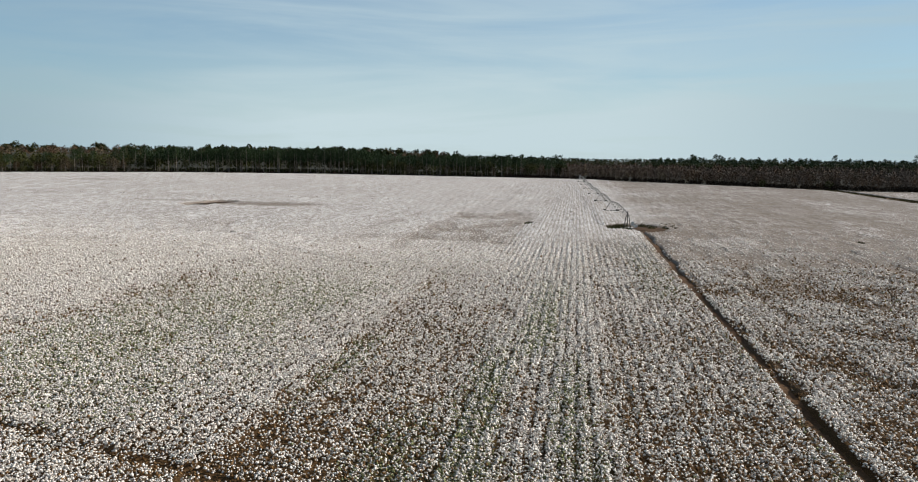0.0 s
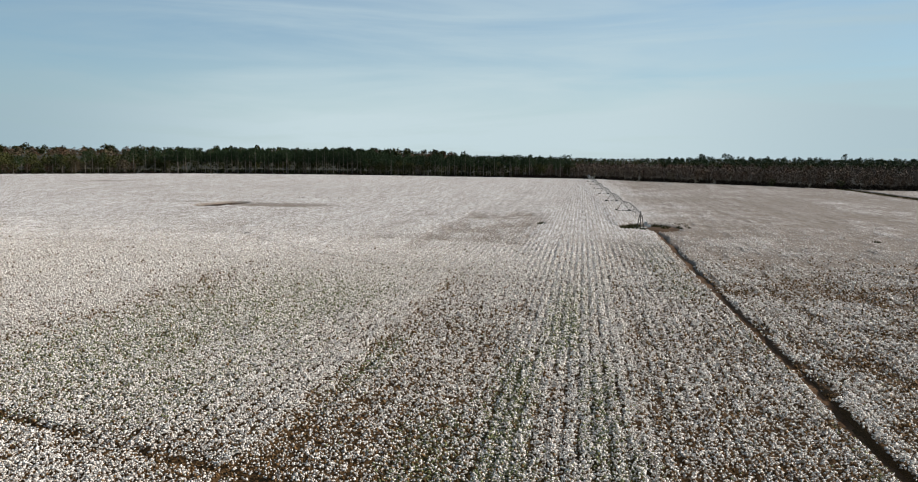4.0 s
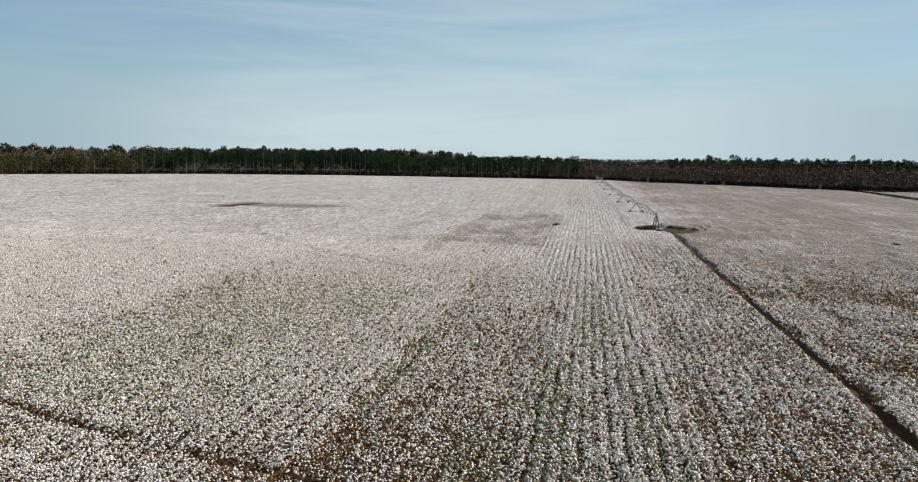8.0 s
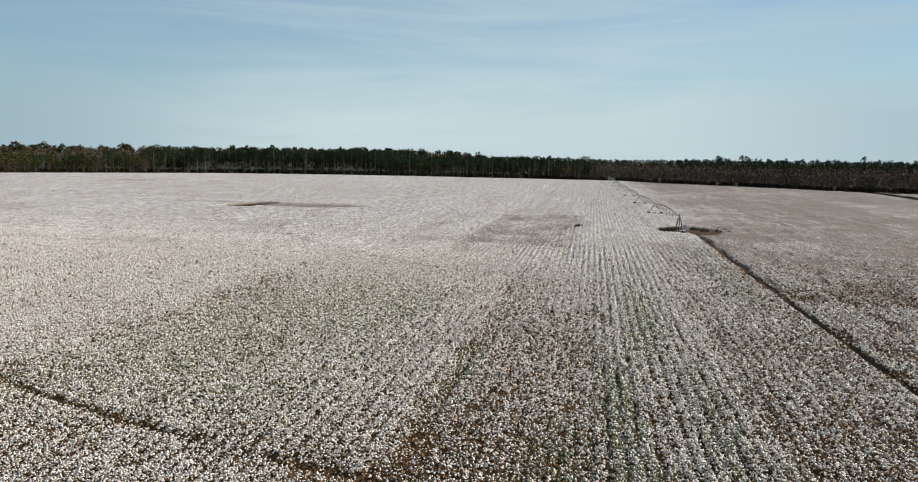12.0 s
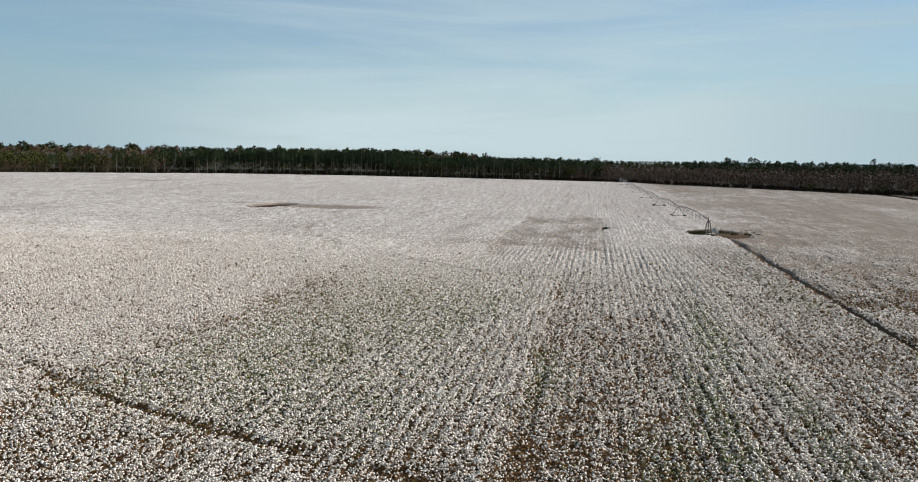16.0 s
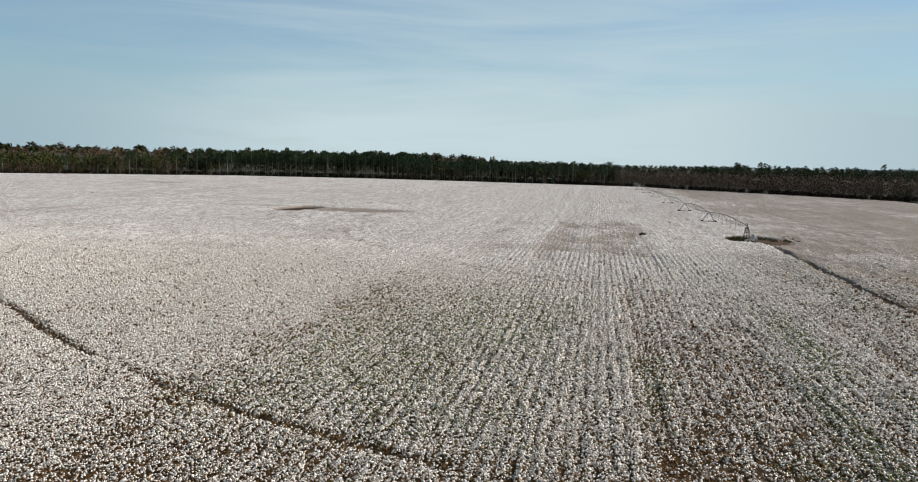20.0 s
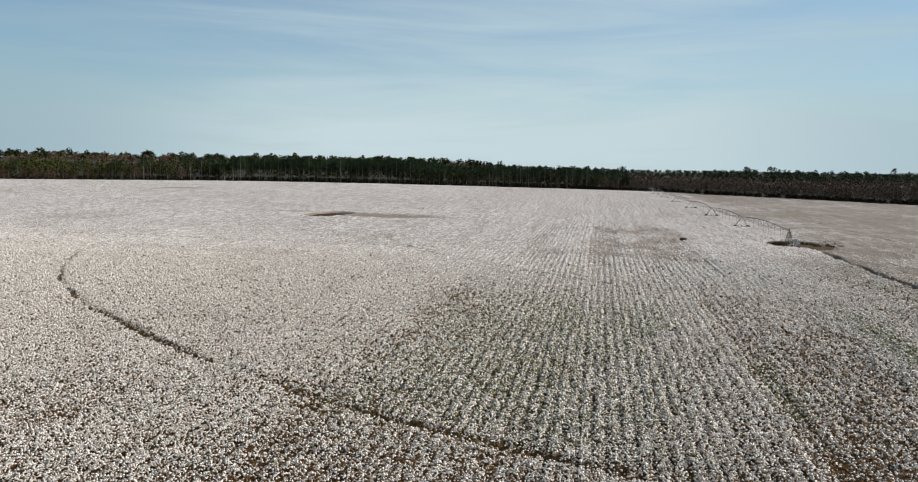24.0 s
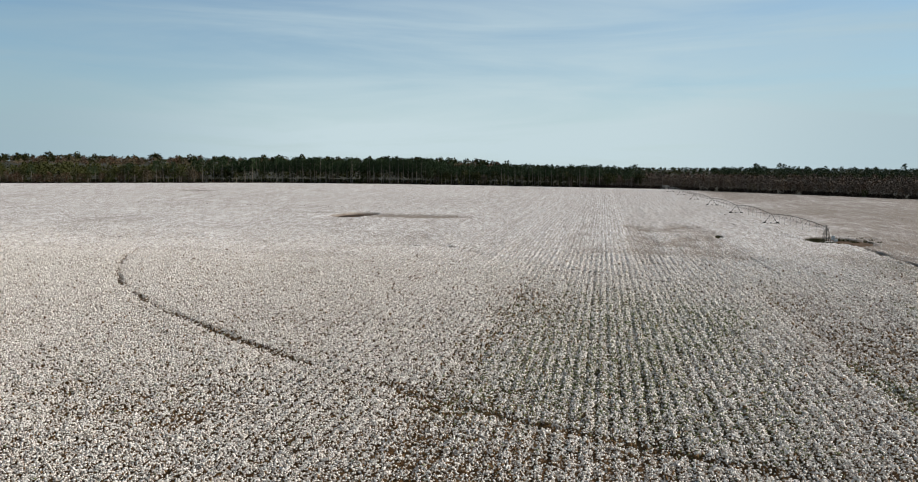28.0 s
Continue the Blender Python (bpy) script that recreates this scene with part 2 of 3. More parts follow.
def land(x, y):
    """Height of the ground: nearly flat, rising a little towards the woods and to low hills behind them."""
    x, y = np.asarray(x, float), np.asarray(y, float)
    d = np.hypot(x, y)
    left = step(0.05, -0.35, x / np.maximum(np.abs(y), 60))
    return 1.5 * step(250, 560, d) + left * (13 * step(700, 1400, d) + 12 * step(1500, 3200, d)) + (1 - left) * 8 * step(1300, 2600, d)


PIVOT = (13.7, 192.5)
ROW = 0.965
FIELD_EDGE = [(-900, 300), (-640, 420), (-502, 510), (-429, 566), (-351, 620), (-237, 640), (-128, 628), (-46, 609),
              (18, 590), (49, 548), (86, 513), (117, 482), (137, 458), (190, 440), (260, 430), (420, 420)]
EX, EY = np.array(FIELD_EDGE, float).T
n_big, n_mid, n_small, n_pass, n_edge = (grid_noise(s) for s in (3, 5, 7, 11, 13))


def crop(x, y):
    """How well the cotton stands (0 to about 1), and how green it still is."""
    r = np.hypot(x - PIVOT[0], y - PIVOT[1])
    wob = 3 * (n_small(x / 6 + 7, y / 9 + 7) - 0.5)
    patch = n_small(x / 9, y / 8)
    d = 0.93 + 0.14 * (n_big(x / 34 + 40, y / 40 + 40) - 0.5) + 0.16 * (n_mid(x / 7 + 90, y / 10 + 90) - 0.5)
    d = d + 0.14 * (n_pass(x / (6 * ROW) + 50, y / 160 + 50) - 0.5) + 0.12 * (n_pass(x / (2 * ROW) + 9, y / 60 + 21) - 0.5)
    # strips between the passes of the planter: a leafy one, a thin brown one, a whiter one, a thin one along the track
    near = step(122, 76, y + 5 * wob)
    leafy_strip = step(-57.5, -53.5, x + 1.2 * wob) * step(-35.5, -40.5, x + 0.4 * wob) * near
    margin = step(-59.5, -54.5, x + 1.2 * wob) * step(-45, -53, x + wob) * step(112, 96, y + 3 * wob)
    brown_strip = step(-21.4, -19.0, x + 0.6 * wob) * step(-5, -9, x + 0.5 * wob) * near
    white_strip = step(-9, -6, x) * step(4, 1, x) * step(190, 150, y)
    track_strip = step(1, 4, x + 0.5 * wob) * step(17, 16, x) * step(175, 130, y + 8 * wob)
    d = d - 0.09 * leafy_strip - 0.23 * margin * (0.6 + 0.7 * patch) - (0.27 + 0.10 * step(-13, -18, x)) * brown_strip * (0.65 + 0.5 * patch) - 0.04 * white_strip - 0.24 * track_strip
    d = d + 0.04 * step(-37.2, -36.4, x) * step(-20, -21, x) * near
    # the brown patch beyond, with a straight edge along one row, and a whiter strip beside it
    brown = step(-37.0, -36.4, x) * step(-9, -15, x) * step(118, 148, y + 6 * wob) * step(248, 215, y + 6 * wob)
    d = d - 0.28 * brown * (0.5 + 0.5 * step(0.1, 0.8, patch)) * (0.3 + 1.1 * n_edge(x / 2 + 8, y / 4 + 3))
    d = d + 0.10 * step(-50, -46, x) * step(-36.4, -37.0, x) * step(200, 260, y)
    # beyond the track the stand is thin and blotchy
    east = step(17, 18, x) * step(200, 190, y) + step(6, 32, x) * step(190, 200, y)
    blotch = n_mid(x / 4 + 20, y / 7 + 30) + 1.0 * (n_small(x / 1.6 + 4, y / 3 + 9) - 0.5)
    d = d - east * (0.26 + (0.24 - 0.10 * step(180, 260, y)) * step(0.25, 1.0, blotch))
    d = d - 0.07 * step(85, 45, y) * step(0.45, 0.75, n_mid(x / 9 + 60, y / 6 + 60)) * (1 - brown_strip)
    # single furrows that show darker
    d = d * (1 - 0.30 * step(1.0, 0.4, np.abs(x + 19.6)) * step(120, 95, y) * n_small(x * 0, y / 6))
    d = d * (1 - 0.14 * step(0.75, 0.35, np.abs(x + 13.2)) * step(100, 140, y) * step(215, 200, y))
    for bx, by, rx, ry in ((-54, 47, 8, 5), (-76, 42, 10, 5), (-24, 35, 9, 3), (-120, 130, 60, 5), (-30, 152, 20, 5), (40, 132, 22, 9), (75, 240, 40, 10), (32, 98, 13, 7), (-72, 70, 16, 4), (7, 127, 5, 10)):
        d = d - 0.15 * step(1.3, 0.3, np.hypot((x - bx) / rx, (y - by) / ry) + 0.25 * wob)
    # bare ground: wheel tracks of the irrigator, the service track, the clearing at the pivot, a wet hole
    for ring, half in ((54.9, 0.3), (94 + 10 * step(-52, -95, x), 0.5), (161.3 + 4.2 * step(-75, -140, x), 0.42)):
        where = np.abs(r - ring + 0.5 * (n_edge(x / 5, y / 5) - 0.5))
        outer = 0.4 < half < 0.45
        cut = (1 - 0.6 * step(95, 150, y)) * step(half + 0.25, half - 0.1, where) * (y < PIVOT[1] + (12 if outer else 5 if half < 0.35 else -14))
        keep = n_small(x / 5 + 31, y / 5 + 31)
        d = d * (1 - cut * ((0.25 + 0.55 * step(0.22, 0.6, keep)) * (1 - 0.42 * step(-90, -62, x)) if outer else (0.45 if half > 0.45 else 0.5 * step(0.25, 0.5, keep))))
    track = step(0.88, 0.35, (1 - 0.3 * step(60, 120, y)) * np.abs(x - 16.5 - 0.5 * (n_edge(x * 0, y / 7) - 0.5) - 0.5 * (n_small(x * 2, y / 1.3) - 0.5))) * (y < PIVOT[1] - 3)
    clear = step(1.05, 0.9, np.hypot((x - 15.6) / 8.8, (y - 190.5) / 11.5) + 0.5 * wob / 3)
    hole = step(1.1, 0.8, np.hypot((x + 131.5) / 7.0, (y - 244) / 16) + 0.5 * (n_small(x / 5, y / 4) - 0.5))
    tail = step(1.2, 0.3, np.hypot((x + 110) / 22, (y - 244) / 11) + 0.3 * wob / 3) + 0.45 * step(1.2, 0.4, np.hypot((x + 160) / 26, (y - 250) / 5))
    spot = step(1.1, 0.7, np.hypot((x + 12.4) / 0.9, (y - 193.5) / 4.0))
    far = step(1.1, 0.7, np.hypot((x + 300) / 16, (y - 415) / 7))
    lane = step(4.5, 3.5, np.abs(x - 148 - 0.02 * (y - 400)))
    d = d * (1 - track) * (1 - clear) * (1 - hole) * (1 - 0.5 * np.clip(tail, 0, 1)) * (1 - spot) * (1 - 0.6 * far) * (1 - lane)
    d = d * (y < np.interp(x, EX, EY) - 6)
    leafy = step(-58, -47, x + wob) * step(-21, -31, x + wob) * near * step(36, 52, y) * (0.20 + 0.25 * step(0.3, 0.75, n_mid(x / 8 + 3, y / 14 + 3))) + 0.35 * brown_strip * step(0.4, 0.8, n_mid(x / 5 + 3, y / 20 + 3))
    leafy = leafy + 0.6 * white_strip * step(110, 85, y) * step(0.25, 0.7, n_mid(x / 3 + 3, y / 25 + 3)) + 0.25 * track_strip * step(0.45, 0.8, n_mid(x / 6 + 3, y / 25 + 3))
    return np.clip(d, 0, 1.1), np.clip(leafy, 0, 1)


# ---------------------------------------------------------------- ground
axis = np.sinh(np.linspace(-7.2, 7.2, 121)) / np.sinh(7.2) * 4800
gx, gy = np.meshgrid(axis, axis + 300, indexing="ij")
k = len(axis)
ids = np.arange(k * k).reshape(k, k)
quads = np.stack([ids[:-1, :-1], ids[1:, :-1], ids[1:, 1:], ids[:-1, 1:]], -1).reshape(-1, 4)
ground = new("ground", mesh_np("ground", np.stack([gx, gy, land(gx, gy) - 0.02], -1).reshape(-1, 3), quads, FAR_GROUND, True))
tagged(ground, "brown earth under leaf litter, nearly flat, reaching the horizon", "ground", kind="structure")

# bare brown soil under the crop
xs, ys = np.linspace(-900, 420, 121), np.linspace(-60, 660, 91)
gx, gy = np.meshgrid(xs, ys, indexing="ij")
gy = np.minimum(gy, np.interp(gx, EX, EY) - 2)
ids = np.arange(gx.size).reshape(gx.shape)
quads = np.stack([ids[:-1, :-1], ids[1:, :-1], ids[1:, 1:], ids[:-1, 1:]], -1).reshape(-1, 4)
soil = new("field_soil", mesh_np("field_soil", np.stack([gx, gy, land(gx, gy) + 0.03], -1).reshape(-1, 3), quads, SOIL, True))
tagged(soil, "dark brown tilled soil of the cotton field", "soil", kind="structure")


# ---------------------------------------------------------------- cotton
def open_rows(x, y):
    """Where the furrows between the hedges lie open (1) or are grown over (0)."""
    row = np.round(x / ROW)
    wild = 0.15 + 0.45 * n_pass(row * 1.7 + 33, y / 17 + 12) + 0.5 * (n_big(x / 22 + 9, y / 26 + 5) - 0.4)
    return np.clip(wild + 0.22 * step(-50, -44, x) * step(-19, -22, x) + 0.25 * step(-9, -6, x) * step(5, 2, x), 0, 1) * (1 - 0.6 * step(90, 200, y))


def cotton_rows(name, x0, x1, y0, y1, length, per, label, within=None):
    """The canopy of the cotton as one mesh: a crest along every row, a shallow furrow between two."""
    rng = np.random.default_rng(int(abs(x0 * 7 + y0)))
    cols = np.arange(math.floor(x0 / ROW) * per, math.ceil(x1 / ROW) * per + 1)
    along = np.arange(y0, y1 + length, length)
    ry, rx = np.meshgrid(along, cols * ROW / per)
    furrow = np.repeat((0.5 - 0.5 * np.cos(2 * math.pi * (cols % per) / per))[:, None], len(along), 1)
    d, g = crop(rx, ry)
    calm = 0.35 * step(220, 330, ry) * step(0.2, 0.5, d) * step(20, 10, rx)
    d = d * (1 - calm) + 0.84 * calm
    away = np.maximum(step(70, 150, ry), step(26, 14, ry))
    dip = (0.35 + 0.5 * open_rows(rx, ry)) * (1 - away) + (0.10 + 0.10 * n_pass(np.round(rx / ROW) * 1.3 + 3, ry / 9)) * away
    h = d * (1 - dip * furrow) * (1 + rng.uniform(-0.20, 0.16, d.shape) * (0.7 + 0.3 * away))
    x = rx + 0.22 * (n_edge(np.round(rx / ROW) * 3.1 + 5, ry / 2.6) - 0.5) * (1 - away) + rng.uniform(-0.08, 0.08, h.shape)
    y = ry + rng.uniform(-0.25, 0.25, h.shape) * length / 1.6
    # under the single bolls stands only the lower part of the plants
    z = land(x, y) + np.where(h > 0.04, 0.04, -0.1) + 0.95 * h * (0.48 + 0.50 * away)
    ids = np.arange(h.size).reshape(h.shape)
    f = np.stack([ids[:-1, :-1], ids[1:, :-1], ids[1:, 1:], ids[:-1, 1:]], -1)
    ok = np.maximum(np.maximum(d[:-1, :-1], d[1:, 1:]), np.maximum(d[:-1, 1:], d[1:, :-1])) > 0.12
    if within is not None:
        ok &= within(rx, ry)[:-1, :-1]
    me = mesh_np(name, np.stack([x, y, z], -1).reshape(-1, 3), f[ok], CANOPY, True)
    col = me.color_attributes.new("crop", "FLOAT_COLOR", "POINT")
    c = np.ones((h.size, 4), np.float32)
    c[:, 0] = (np.interp(d, [0, 0.3, 0.6, 0.85, 1.1], [0, 0.2, 0.48, 0.88, 1.0]) * (1 - (0.10 + 0.12 * open_rows(rx, ry) + 0.16 * away) * furrow) * (1 + 0.08 * away) * (1 + away * rng.uniform(-0.24, 0.22, d.shape))).ravel()
    c[:, 1] = g.ravel()
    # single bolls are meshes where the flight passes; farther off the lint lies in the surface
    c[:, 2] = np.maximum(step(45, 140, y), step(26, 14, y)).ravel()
    col.data.foreach_set("color", c.ravel())
    return tagged(new(name, me), label, "cotton crop", "cotton field", "stuff")


def view(margin):
    """The wedge of the field that the flight looks over."""
    return lambda x, y: (x > -48 - margin - 1.02 * (y + 6)) & (x < 6 + margin + 0.46 * (y + 6))


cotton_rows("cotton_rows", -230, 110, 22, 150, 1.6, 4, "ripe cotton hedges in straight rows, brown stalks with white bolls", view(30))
cotton_rows("cotton_rows", -340, 140, 150, 288, 1.7, 2, "ripe cotton in straight rows, white with brown stalks", view(30))
cotton_rows("cotton_rows", -640, 146, 288, 660, 4.5, 2, "ripe cotton in long rows, white across the far field", view(60))
cotton_rows("cotton_rows", -230, 140, -100, 22, 5.0, 2, "ripe cotton rows under the flight, white with brown stalks")
cotton_rows("cotton_rows", -640, -230, -100, 290, 18.0, 2, "ripe white cotton on the side of the field", lambda x, y: ~view(28)(x, y) | (y < 160))
cotton_rows("cotton_rows", 100, 146, -100, 290, 18.0, 2, "ripe white cotton between the track and the farm lane", lambda x, y: ~view(28)(x, y))
cotton_rows("cotton_rows", 152, 420, -100, 470, 14.0, 2, "strip of ripe white cotton beyond the farm lane")


def scatter(name, mat, count, size, y0, y1, label, shade, seed, squash=0.8, fade=150):
    """Loose tufts over the hedges, as one mesh: finer and closer where the flight passes, coarser far off.
    shade gives the chance of a tuft from how the crop stands and how green it is."""
    rng = np.random.default_rng(seed)
    y = rng.uniform(y0, y1, count * 4)
    weight = (64 + 1.46 * y) * (45 / y) ** 0.75 * np.minimum(100 / y, 1) ** 2 * step(fade, fade * 0.6, y)
    y = y[rng.random(len(y)) < weight / weight.max()][:count]
    count = len(y)
    lo, hi = -47 - 0.985 * (y + 6), 4 + 0.445 * (y + 6)
    x = lo + rng.random(count) * (hi - lo)
    row = np.round(x / ROW) * ROW
    d, g = crop(row, y)
    off = np.where(rng.random(count) < 0.3 * open_rows(x, y), rng.normal(0, 0.2, count), rng.uniform(-0.5, 0.5, count))
    off = np.clip(off, -0.48, 0.48)
    stand = 0.55 + 0.65 * step(0.2, 0.8, n_mid(x / 0.8 + 3, y / 0.7 + 8))  # plant by plant
    # furrows lie open in some stretches and are grown over in others
    gap = step(0.30, 0.42, np.abs(off)) * open_rows(x, y)
    keep = (rng.random(count) < shade(d, g) * stand * (1 - 0.5 * gap)) & (d > 0.15)
    y, row, off, d = y[keep], row[keep], off[keep], d[keep]
    n = len(y)
    prof = np.interp(np.abs(off), [0, 0.2, 0.48], [1.0, 0.97, 0.70])
    z = land(row, y) + 0.04 + 0.95 * d * prof * rng.uniform(0.55, 1.14, n)
    x = row + off + 0.22 * (n_edge(row * 3.1 + 5, y / 2.6) - 0.5)
    s = rng.uniform(*size, n) * (np.minimum(y, 100) / 45) ** 0.4 * np.maximum(y / 100, 1) ** 0.5
    tet = np.array([(1, 1, 1), (1, -1, -1), (-1, 1, -1), (-1, -1, 1)], float) / 1.35
    q = rng.normal(size=(n, 4))
    q /= np.linalg.norm(q, axis=1)[:, None]
    w, a, b, c = q.T
    rot = np.stack([1 - 2 * (b * b + c * c), 2 * (a * b - w * c), 2 * (a * c + w * b), 2 * (a * b + w * c), 1 - 2 * (a * a + c * c),
                    2 * (b * c - w * a), 2 * (a * c - w * b), 2 * (b * c + w * a), 1 - 2 * (a * a + b * b)], -1).reshape(n, 3, 3)
    ragged = tet * rng.uniform(0.6, 1.4, (n, 4, 1))
    v = np.einsum("nij,nkj->nki", rot, ragged) * s[:, None, None]
    v[..., 2] *= squash
    v += np.stack([x, y, z], -1)[:, None, :]
    f = (np.arange(n) * 4)[:, None, None] + np.array([(0, 1, 2), (0, 3, 1), (0, 2, 3), (1, 3, 2)])
    me = mesh_np(name, v.reshape(-1, 3), f.reshape(-1, 3), mat, True)
    return tagged(new(name, me), label, "cotton crop", "cotton field", "stuff")


scatter("cotton_bolls", LINT, 740000, (0.050, 0.100), 26, 210, "open white cotton bolls on dry stalks", lambda d, g: np.clip(1.75 * d - 0.48, 0.12, 1), 21, fade=210)
scatter("cotton_stalks", STALK, 120000, (0.055, 0.12), 26, 150, "dry brown leaves and burrs on the cotton stalks", lambda d, g: np.clip(1.7 - 1.9 * d, 0.1, 1), 23, 1.2)
scatter("cotton_leaves", LEAF, 560000, (0.055, 0.11), 26, 150, "last green leaves left on the cotton plants", lambda d, g: 0.004 + 0.85 * g, 24)

# ---------------------------------------------------------------- woods
def cloud(rng, centre, radii, count, size):
    """Leaf clumps as loose triangles in an ellipsoid, denser towards its skin."""
    p = rng.normal(size=(count, 3))
    p *= (rng.random(count) ** 0.33 / np.linalg.norm(p, axis=1))[:, None]
    p = p * radii + centre
    t = rng.normal(size=(count, 3, 3))
    t /= np.linalg.norm(t, axis=2)[..., None]
    t *= (rng.uniform(*size, count) * 0.75)[:, None, None]
    return p[:, None, :] + t


def tri_mesh(name, tris, mat):
    t = np.concatenate(tris)
    return mesh_np(name, t.reshape(-1, 3), np.arange(len(t) * 3).reshape(-1, 3), mat)


def trunk_mesh(rng, height, radius, limbs, reach, start):
    bm = bmesh.new()
    lean = Vector((rng.uniform(-0.3, 0.3), rng.uniform(-0.3, 0.3), height))
    bar(bm, (0, 0, -0.4), lean * 0.5, radius, radius * 0.72, 7)
    bar(bm, lean * 0.5, lean, radius * 0.72, radius * 0.2, 6)
    tips = []
    for i in range(limbs):
        s = start + (0.96 - start) * (i + 0.5) / limbs
        a = 2.4 * i + rng.uniform(-0.4, 0.4)
        r = reach * (1.1 - 0.7 * (s - start) / (1 - start)) * rng.uniform(0.7, 1.1)
        tip = lean * s + Vector((math.cos(a) * r, math.sin(a) * r, height * 0.05 + 0.3 * r))
        bar(bm, lean * s, tip, radius * 0.3, radius * 0.08, 4)
        tips.append(tip)
    me = bpy.data.meshes.new("trunk")
    bm.to_mesh(me)
    bm.free()
    me.materials.append(BARK)
    return me, tips


def build_tree(kind, seed):
    """Trunk mesh and crown mesh of one tree."""
    rng = np.random.default_rng(seed)
    if kind == "pine":
        h = rng.uniform(19.5, 22.5)
        me, tips = trunk_mesh(rng, h * 0.95, 0.26, 13, 3.0, 0.48)
        t = [cloud(rng, tip, rng.uniform(0.85, 1.3) * np.array((1.7, 1.7, 1.15)), 70, (0.35, 0.75)) for tip in tips]
        t.append(cloud(rng, (0, 0, h * 0.93), (1.7, 1.7, 1.3), 60, (0.5, 0.9)))
        return me, tri_mesh("crown", t, PINE)
    if kind == "oak":
        h = rng.uniform(13, 16)
        me, tips = trunk_mesh(rng, h * 0.8, 0.3, 10, 4.6, 0.25)
        t = [cloud(rng, tip, rng.uniform(1.4, 2.2) * np.array((1, 1, 0.85)), 60, (0.5, 1.0)) for tip in tips]
        t.append(cloud(rng, (0, 0, h * 0.62), (3.2, 3.2, h * 0.3), 160, (0.6, 1.1)))
        return me, tri_mesh("crown", t, OLIVE)
    if kind in ("bare", "rust", "tan"):
        h = rng.uniform(9, 13)
        me, tips = trunk_mesh(rng, h * 0.85, 0.15, 14, 3.0, 0.18)
        t = [cloud(rng, tip, np.array((1.3, 1.3, 1.7)) * rng.uniform(0.8, 1.2), 40 if kind == "bare" else 52, (0.25, 0.7)) for tip in tips]
        return me, tri_mesh("crown", t, {"bare": TWIGS, "rust": RUST, "tan": TAN}[kind])
    h = rng.uniform(3, 5)
    me, tips = trunk_mesh(rng, h * 0.8, 0.08, 8, 1.8, 0.1)
    t = [cloud(rng, tip, np.array((1.0, 1.0, 0.9)), 34, (0.3, 0.7)) for tip in tips]
    return me, tri_mesh("crown", t, RUST if seed % 2 else OLIVE)


NAMES = {"pine": ("pine_tree", "tall pine with bare pale trunk and dark needles", "tree"),
         "oak": ("oak_tree", "broad dark evergreen oak standing among the pines", "tree"),
         "bare": ("bare_tree", "leafless grey-brown tree at the edge of the field", "tree"),
         "rust": ("autumn_tree", "small tree with rust-brown autumn leaves by the field", "tree"),
         "tan": ("autumn_tree", "tree with dry tan leaves at the wood's edge", "tree"),
         "shrub": ("shrub", "low tangled shrub along the edge of the wood", "shrub")}
KITS = {kind: [build_tree(kind, 100 + 17 * i + j) for j in range(5)] for i, kind in enumerate(NAMES)}
wood_rng = np.random.default_rng(77)


def plant(kind, x, y, scale):
    name, label, category = NAMES[kind]
    trunk, crown = KITS[kind][wood_rng.integers(5)]
    tree = new(name)
    tree.matrix_basis = Matrix.LocRotScale((x, y, float(land(x, y))), Euler((0, 0, wood_rng.uniform(0, 6.28))),
                                           (scale * wood_rng.uniform(0.9, 1.1), scale * wood_rng.uniform(0.9, 1.1), scale))
    part_mesh("trunk", trunk, tree)
    part_mesh("crown", crown, tree)
    return tagged(tree, label, category, "edge of the wood")


def pick(x):
    """Kinds of tree along the edge, with their chance and the scale of their height."""
    if x < -455:
        return [("rust", 0.36, 0.88), ("tan", 0.12, 0.92), ("oak", 0.32, 0.80), ("shrub", 0.14, 1.4), ("pine", 0.06, 0.75)]
    if x < -405:
        return [("oak", 0.35, 1.1), ("tan", 0.3, 1.25), ("pine", 0.2, 0.95), ("rust", 0.15, 1.0)]
    if x < -205:
        return [("pine", 0.78, 1.05), ("shrub", 0.12, 0.9), ("tan", 0.05, 0.8), ("oak", 0.05, 0.9)]
    if x < -45:
        return [("pine", 0.5, 0.84), ("oak", 0.25, 0.95), ("shrub", 0.15, 0.9), ("bare", 0.1, 0.9)]
    if x < -8:
        return [("pine", 0.28, 0.72), ("oak", 0.25, 0.85), ("bare", 0.32, 0.9), ("shrub", 0.15, 0.9)]
    if x < 75:
        return [("bare", 0.65, 0.9), ("tan", 0.2, 0.8), ("shrub", 0.15, 1.1)]
    return [("bare", 0.45, 0.8), ("rust", 0.35, 0.78), ("shrub", 0.2, 1.3)]


def choose(x):
    r, options = wood_rng.random(), pick(x)
    for kind, chance, scale in options:
        r -= chance
        if r < 0:
            return kind, scale
    return options[0][0], options[0][2]


